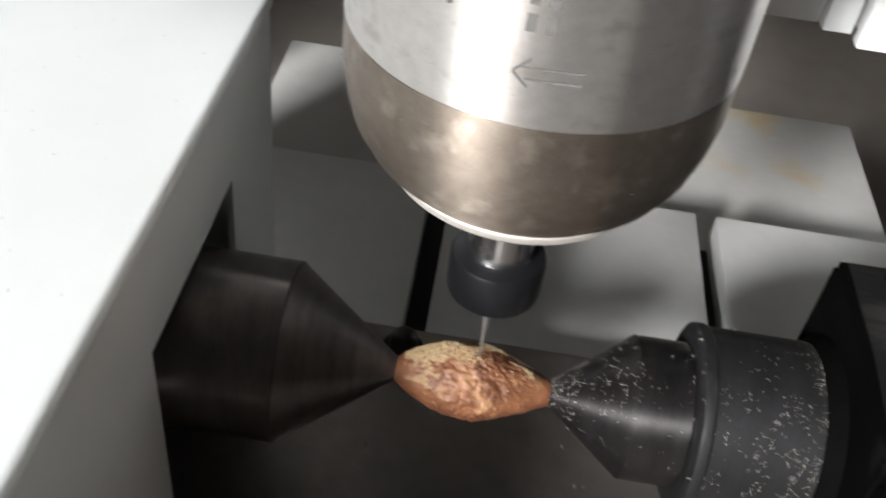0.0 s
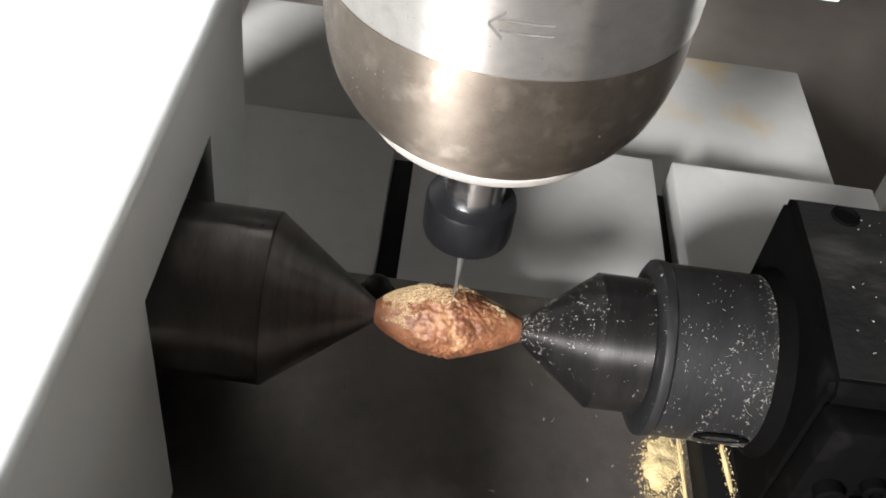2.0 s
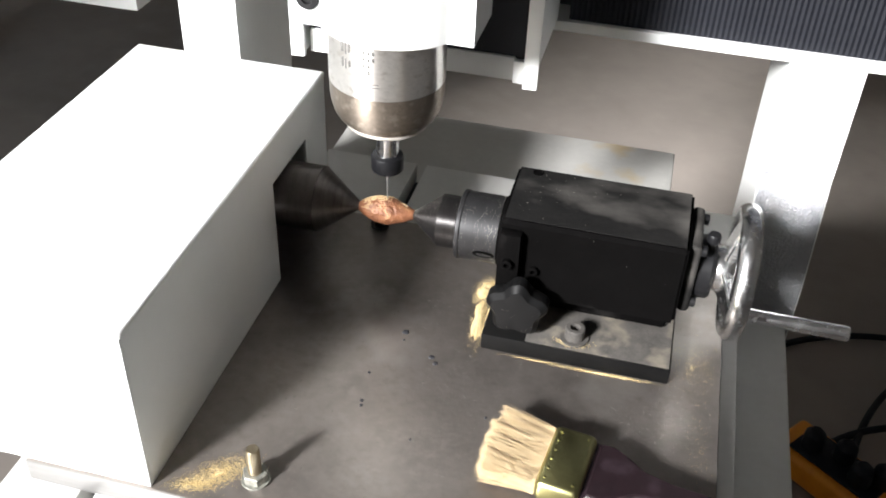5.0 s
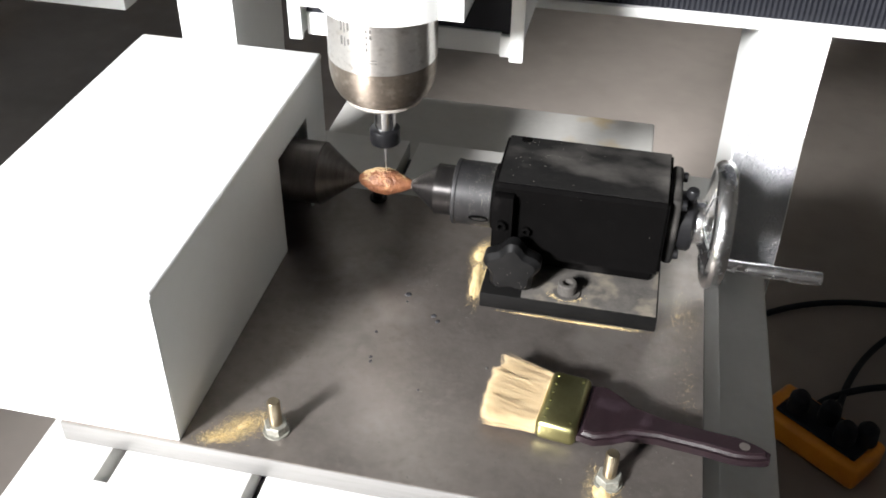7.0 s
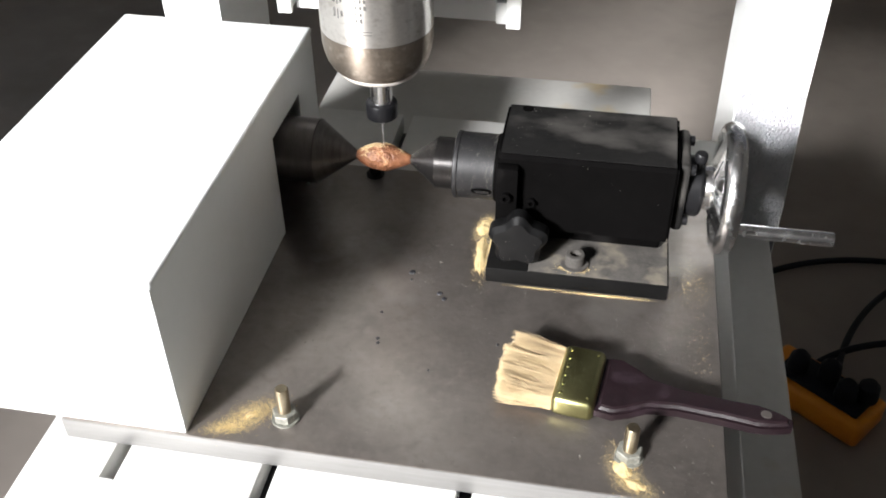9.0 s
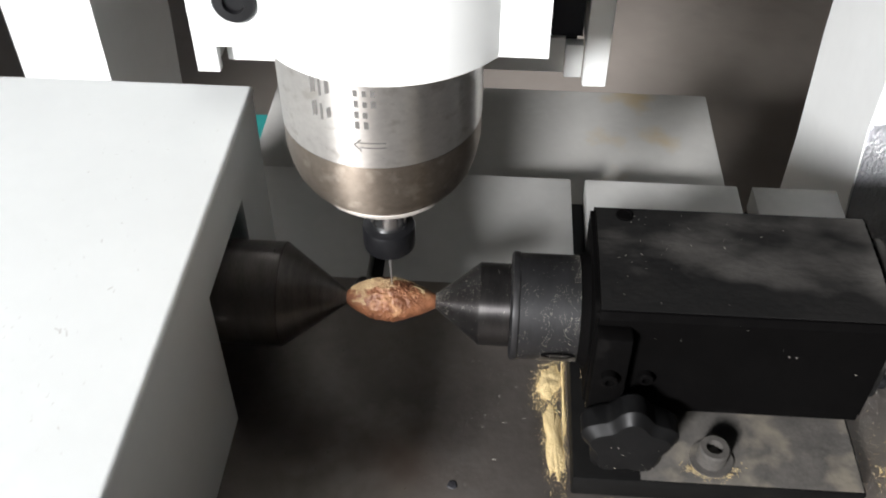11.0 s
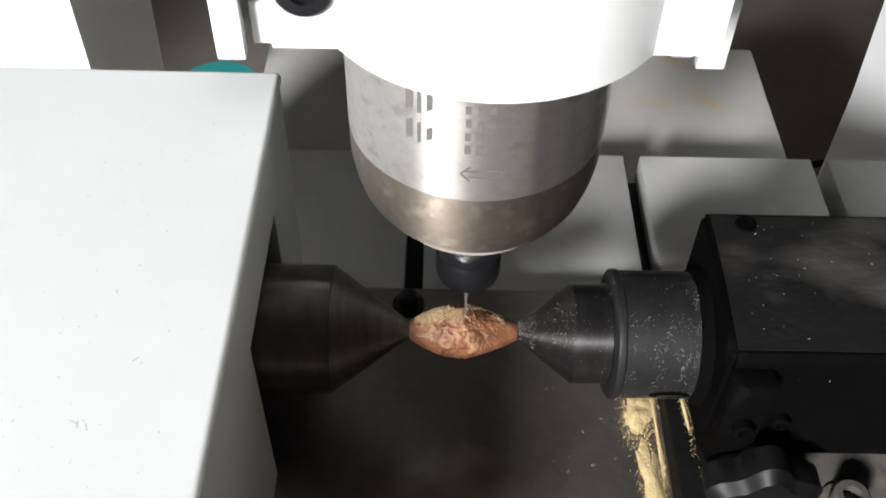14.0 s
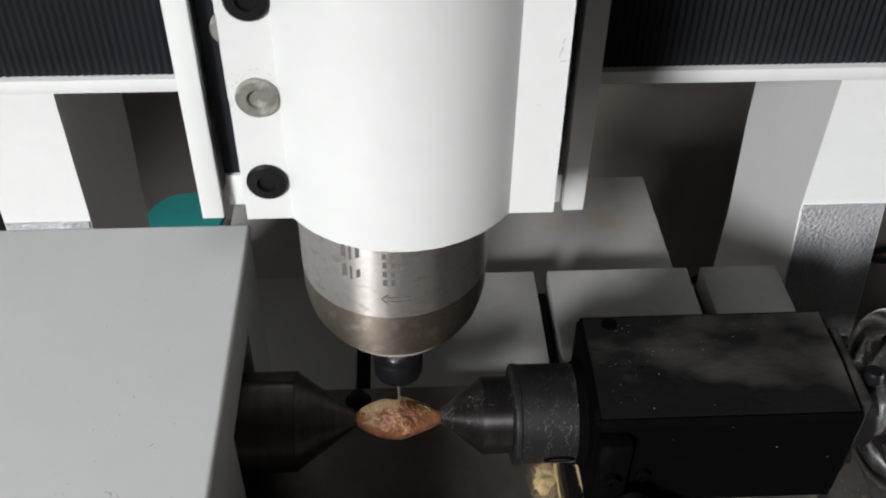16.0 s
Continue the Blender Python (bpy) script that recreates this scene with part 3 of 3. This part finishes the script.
# ---- brush ----
brush = thing("paint_brush", "flat paint brush with pale bristles, brass ferrule and maroon handle", "brush")
brush.matrix_world = pose(141 * MM, -151 * MM, 1.0 * MM, 0, 0, -7.0) @ Matrix.Diagonal((0.96, 0.92, 1.05, 1))
part("ferrule", box(B(), 0, 27, -26.5, 26.5, 0.3, 15, 4.5, 4), M_FERRULE, brush, "shiny brass ferrule")
for rx in (5, 22):
    for ry in (-20, -12, -4, 4, 12, 20):
        if rx == 22 and abs(ry) < 19:
            continue
        part("rivet", lathe(B(), [(1.1, 14.6), (1.0, 15.4), (0, 15.7)], (rx, ry, 0), "z", 10), M_FERRULE, brush)
out = [(27, -24), (38, -25), (48, -20), (58, -13), (76, -9.5), (105, -9), (122, -9.6), (130, -8.2), (138, -5.6), (143, -3)]
bm = prism(B(), out + [(x, -y) for x, y in out[::-1]], 2.0, 13.5)
bmesh.ops.bevel(bm, geom=[e for e in bm.edges if abs(e.verts[0].co.z - e.verts[1].co.z) < 0.1], offset=3.5, segments=3, affect="EDGES")
part("hanging_hole", lathe(B(), [(3.3, 13.1), (3.3, 13.7), (2.9, 13.75), (0, 13.6)], (127, 0, 0), "z", 24), M_PLATE, brush, "small pale hanging hole")
part("handle", bm, M_HANDLE, brush, "dark maroon varnished handle")
rng = random.Random(3)
bm = B()
for i in range(7500):
    y, z = rng.uniform(-24, 24), rng.uniform(2.5, 12.5)
    L = 30 + 4 * math.cos(y / 24 * 1.3) + rng.uniform(-4, 3)
    tuft = 2.2 * noise.noise(Vector((y * 0.22, z * 0.3, 1.0)))
    L += 5 * noise.noise(Vector((y * 0.3, z * 0.4, 7.0)))
    fy, fz = y * rng.uniform(0.98, 1.1) + tuft + rng.uniform(-1, 1), max(0.7, z + rng.uniform(-3, 4) + tuft)
    w = rng.uniform(0.09, 0.18)
    a = [bm.verts.new((0.5, y - w, z)), bm.verts.new((0.5, y + w, z)), bm.verts.new((0.5, y, z + w))]
    b = [bm.verts.new((-L, fy - w * 0.6, fz)), bm.verts.new((-L, fy + w * 0.6, fz)), bm.verts.new((-L, fy, fz + w * 0.6))]
    for k in range(3):
        bm.faces.new((a[k], a[(k + 1) % 3], b[(k + 1) % 3], b[k]))
    bm.faces.new(b)
tagged(part("bristles", bm, M_BRISTLE, brush, "pale hog bristles", smooth=0), kind="stuff")

# ---- things on the floor and behind ----
orange = thing("orange_power_box", "orange plastic power box on the floor", "power box")
part("power_box_shell", box(B(), -110, 75, -45, 45, 0, 48, 10, 3), M_ORANGE, orange)
part("socket_face", box(B(), -85, 60, -32, 32, 48.2, 56, 4), M_RUBBER, orange)
for k, (x, y) in enumerate(((-60, -8), (-15, 10), (25, -10), (48, 14))):
    part("plug", lathe(B(), [(17, 56), (18, 60), (16, 84), (9, 92), (0, 94)], (x, y, 0), "z", 20), M_RUBBER, orange, "black plug")
orange.matrix_world = pose(0.56, 0.59, FLOOR_Z * MM, 0, 0, -38)
tagged(part("teal_tub", lathe(B(), [(48, 0), (58, 150), (63, 152), (65, 158), (62, 162), (0, 164)], (-348, 955, FLOOR_Z), "z", 56), M_TEAL), "round teal plastic tub on the shop floor", "tub")

bench = thing("white_bench", "white topped low bench standing on the shop floor", "bench")
part("bench_top", box(B(), -1700, -690, 840, 1500, -240, -190, 4), M_WHITE, bench)
part("bench_body", box(B(), -1690, -1570, 1000, 1480, FLOOR_Z, -240.2, 4), M_WHITE, bench)


# ---- wood dust, chips and marks ----
def mound(cx, cy, rx, ry, rot, h, seed, z0=0.0, grains=260, sheet=0.7):
    """A low uneven heap of dust with loose grains at its rim."""
    rg = random.Random(seed)
    bm, rings, n = B(), [], 40
    off = Vector((seed * 1.7, seed * 0.9, 0))
    for k in range(9):
        f, ring = k / 8, []
        for i in range(n):
            a = 2 * math.pi * i / n
            d = f * (1 + 0.42 * noise.noise(Vector((math.cos(a) * 1.6, math.sin(a) * 1.6, 0)) + off) + 0.2 * noise.noise(Vector((math.cos(a) * 5, math.sin(a) * 5, 0)) + off))
            x, y = sheet * rx * d * math.cos(a), sheet * ry * d * math.sin(a)
            z = h * (1 - f ** 1.6) * (0.8 + 0.5 * noise.noise(Vector((x * 0.25, y * 0.25, seed)))) + 0.03
            ring.append(bm.verts.new((x, y, z)))
            if k == 0:
                break
        rings.append(ring)
    for i in range(n):
        bm.faces.new((rings[0][0], rings[1][i], rings[1][(i + 1) % n]))
    for a, b in zip(rings[1:], rings[2:]):
        for i in range(n):
            bm.faces.new((a[i], b[i], b[(i + 1) % n], a[(i + 1) % n]))
    for i in range(grains):
        a, f = rg.uniform(0, 6.283), abs(rg.gauss(0.75, 0.5))
        grain(bm, Vector((rx * f * math.cos(a), ry * f * math.sin(a), 0.3)), rg.uniform(0.12, 0.36), rg)
    ob = part("wood_dust", bm, M_DUST, smooth=50)
    ob.matrix_world = pose(cx * MM, cy * MM, z0 * MM, 0, 0, rot)
    return tagged(ob, "loose heap of pale yellow wood dust on the plate", "wood dust", kind="stuff")


mound(-38, -204, 14, 7, 42, 1.0, 1, 0, 3000, 0.3)
mound(-48, -215, 10, 4, 20, 0.5, 2, 0, 1800, 0.3)
mound(183, -206, 7, 12, 15, 2.2, 3, 0, 1500)
mound(190, -217, 9, 5, -20, 1.4, 4, 0, 900)
mound(76, -30, 4.2, 20, 4, 2.0, 5, 0, 1500, 1.0)
mound(74, 2, 5.6, 11, -12, 2.0, 6, 0, 1500, 1.0)
mound(81, -8, 1.3, 34, 0, 1.0, 16, 0, 400)
mound(90, -6, 1.2, 15, 3, 1.0, 7, 13.0, 300)
mound(165, -61.0, 22, 0.9, 1, 0.8, 8, 0, 1200)
mound(120, -60.6, 14, 0.6, 1, 0.5, 9, 0, 300)
mound(143, -51, 7, 3, 0, 0.5, 10, 13.0, 1400)
mound(222, -38, 12, 20, 5, 0.1, 13, 0, 240, 0.04)
mound(230, -110, 6, 44, 0, 0.1, 14, 0, 110, 0.02)

rng = random.Random(21)
bm = B()


def chip(bm, p, n, rng, l, w):
    """A sliver of shaving lying on a surface with the normal n."""
    t = n.orthogonal().normalized()
    q = Matrix.Rotation(rng.uniform(0, 6.28), 3, n)
    t = q @ t
    b = n.cross(t)
    c = [p + t * (sx * l) + b * (sy * w) + n * sz for sz in (0.02, 0.12) for sx, sy in ((-1, -1), (1, -1), (1, 1), (-1, 1))]
    vs = [bm.verts.new(v) for v in c]
    for f in ((4, 5, 6, 7), (0, 1, 5, 4), (1, 2, 6, 5), (2, 3, 7, 6), (3, 0, 4, 7)):
        bm.faces.new([vs[i] for i in f])


for i in range(3000):
    x = rng.uniform(20, 86) if i % 3 else rng.uniform(66, 86)
    if 40 < x < 52 and rng.random() < 0.72:
        continue
    if x > 54 and rng.random() < 0.25:
        continue
    a = rng.gauss(2.3, 0.75) if x > 53 else rng.gauss(1.9, 0.7)
    if x > 56 and a < 1.9 and x < 78 and rng.random() < 0.8:
        continue
    if noise.noise(Vector((x * 0.2, a * 3.2, 4))) < rng.uniform(-0.4, 0.5) - (0.35 if x < 26 or x > 80 else 0):
        continue
    r, sl = (3.0 + (x - 19.6) * 0.781, 0.66) if x < 38.8 else ((18.4, 0) if x < 52.6 else (23.6, 0))
    n = Vector((-sl, math.cos(a), math.sin(a))).normalized()
    chip(bm, Vector((x, r * math.cos(a), AXZ + r * math.sin(a))), n, rng, 0.06 + 0.34 * rng.random() ** 2.6, rng.uniform(0.018, 0.05))
for i in range(36):
    x, y = 90 + abs(rng.gauss(0, 40)), rng.uniform(-30, 26)
    if x > 200:
        continue
    chip(bm, Vector((x, y, 92.5 if y > -4 else 92.5 + 0.107 * (y + 4))), Vector((0, 0, 1)), rng, rng.uniform(0.1, 0.4), rng.uniform(0.05, 0.08))
for i in range(9):
    chip(bm, Vector((rng.uniform(88, 200), -34.05, rng.uniform(60, 90))), Vector((0, -1, 0)), rng, rng.uniform(0.1, 0.35), 0.06)
for i in range(14):
    chip(bm, Vector((rng.uniform(90, 118), -60.1, rng.uniform(18, 40))), Vector((0, -1, 0)), rng, rng.uniform(0.1, 0.35), 0.06)
tagged(part("shavings", bm, M_SHAVING, smooth=0), "tiny pale shavings stuck to the black tailstock", "shavings", kind="stuff")

bm = B()
for i in range(420):
    x, y = rng.uniform(-65, 238), rng.uniform(-222, 60)
    if 84 < x < 206 and -58 < y < 46:
        continue
    chip(bm, Vector((x, y, 0)), Vector((0, 0, 1)), rng, rng.uniform(0.2, 0.9), rng.uniform(0.1, 0.35))
for i in range(700):
    x, y = 236 - abs(rng.gauss(0, 42)), rng.uniform(-222, 50)
    if 80 < x < 209 and -62 < y < 50:
        continue
    grain(bm, Vector((x, y, 0.1)), rng.uniform(0.1, 0.34), rng)
tagged(part("plate_chips", bm, M_FLECK, smooth=0), "scattered pale chips on the steel plate", "shavings", kind="stuff")
bm = B()
for x, y, r in ((31, -58, 2.4), (54, -77, 2.0), (58, -82, 1.8), (22, -127, 1.3), (23, -131, 1.2), (19, -102, 1.1), (32, -66, 0.9), (100, -120, 0.9), (60, -150, 0.8)):
    lathe(bm, [(r, 0.02), (r * 0.8, 0.5), (0, 0.7)], (x, y, 0), "z", 14, lambda a, h: 1 + 0.35 * noise.noise(Vector((math.cos(a) * 1.7, math.sin(a) * 1.7, x))))
tagged(part("dark_grit", bm, M_DARK, smooth=0), "dark specks of grit on the steel plate", "grit", kind="stuff")
bm = B()
for i in range(70):
    x, y = rng.gauss(-108, 16), rng.uniform(-130, 50)
    chip(bm, Vector((min(-78, x), y, 116.4)), Vector((0, 0, 1)), rng, rng.uniform(0.15, 0.6), rng.uniform(0.08, 0.22))
for x, y in ((-105.6, -79.8), (-103, -80.6), (-107, -79), (-105.8, -33.7), (-94.7, -58.2)):
    chip(bm, Vector((x, y, 116.4)), Vector((0, 0, 1)), rng, rng.uniform(0.7, 1.3), rng.uniform(0.2, 0.4))
for x, z in ((55.5, 262), (56.2, 264), (56.8, 259.5), (56.4, 267), (50, 243)):
    chip(bm, Vector((x, -20.0, z)), Vector((0, -1, 0)), rng, rng.uniform(0.5, 1.4), rng.uniform(0.15, 0.3))
tagged(part("paint_nicks", bm, M_TABLE, smooth=0), "small grey nicks in the white machine paint", "paint nicks", kind="stuff")

bm = B()
for i in range(70):
    a, d = rng.uniform(-0.3, 3.5) if i % 4 else rng.uniform(0, 6.28), 7.6 + abs(rng.gauss(0, 2.4))
    grain(bm, Vector((CX - 43 + d * math.cos(a), -20.0, 248 + d * math.sin(a))), rng.uniform(0.08, 0.3), rng)
tagged(part("screw_dust", bm, M_SCREW, smooth=0), "dark dust specks round a dusty clamp screw", "dust specks", kind="stuff")

# ---- cables on the floor ----
for k, pts in enumerate(([(520, 640, 20), (640, 760, 60), (760, 700, 25), (900, 860, 15)], [(560, 560, 40), (600, 820, 30), (740, 960, 20), (900, 1000, 12)], [(470, 900, 10), (600, 1000, 12), (760, 1010, 12), (1000, 930, 12)])):
    cu = bpy.data.curves.new("power_cable", "CURVE")
    cu.dimensions, cu.bevel_depth, cu.bevel_resolution = "3D", 0.006, 3
    sp = cu.splines.new("NURBS")
    sp.points.add(len(pts) - 1)
    for q, (x, y, z) in zip(sp.points, pts):
        q.co = (x * MM, y * MM, (FLOOR_Z + z) * MM, 1)
    sp.use_endpoint_u = True
    cu.materials.append(M_RUBBER)
    tagged(new("power_cable", cu), "black power cable lying on the floor", "cable", "cables on the floor")
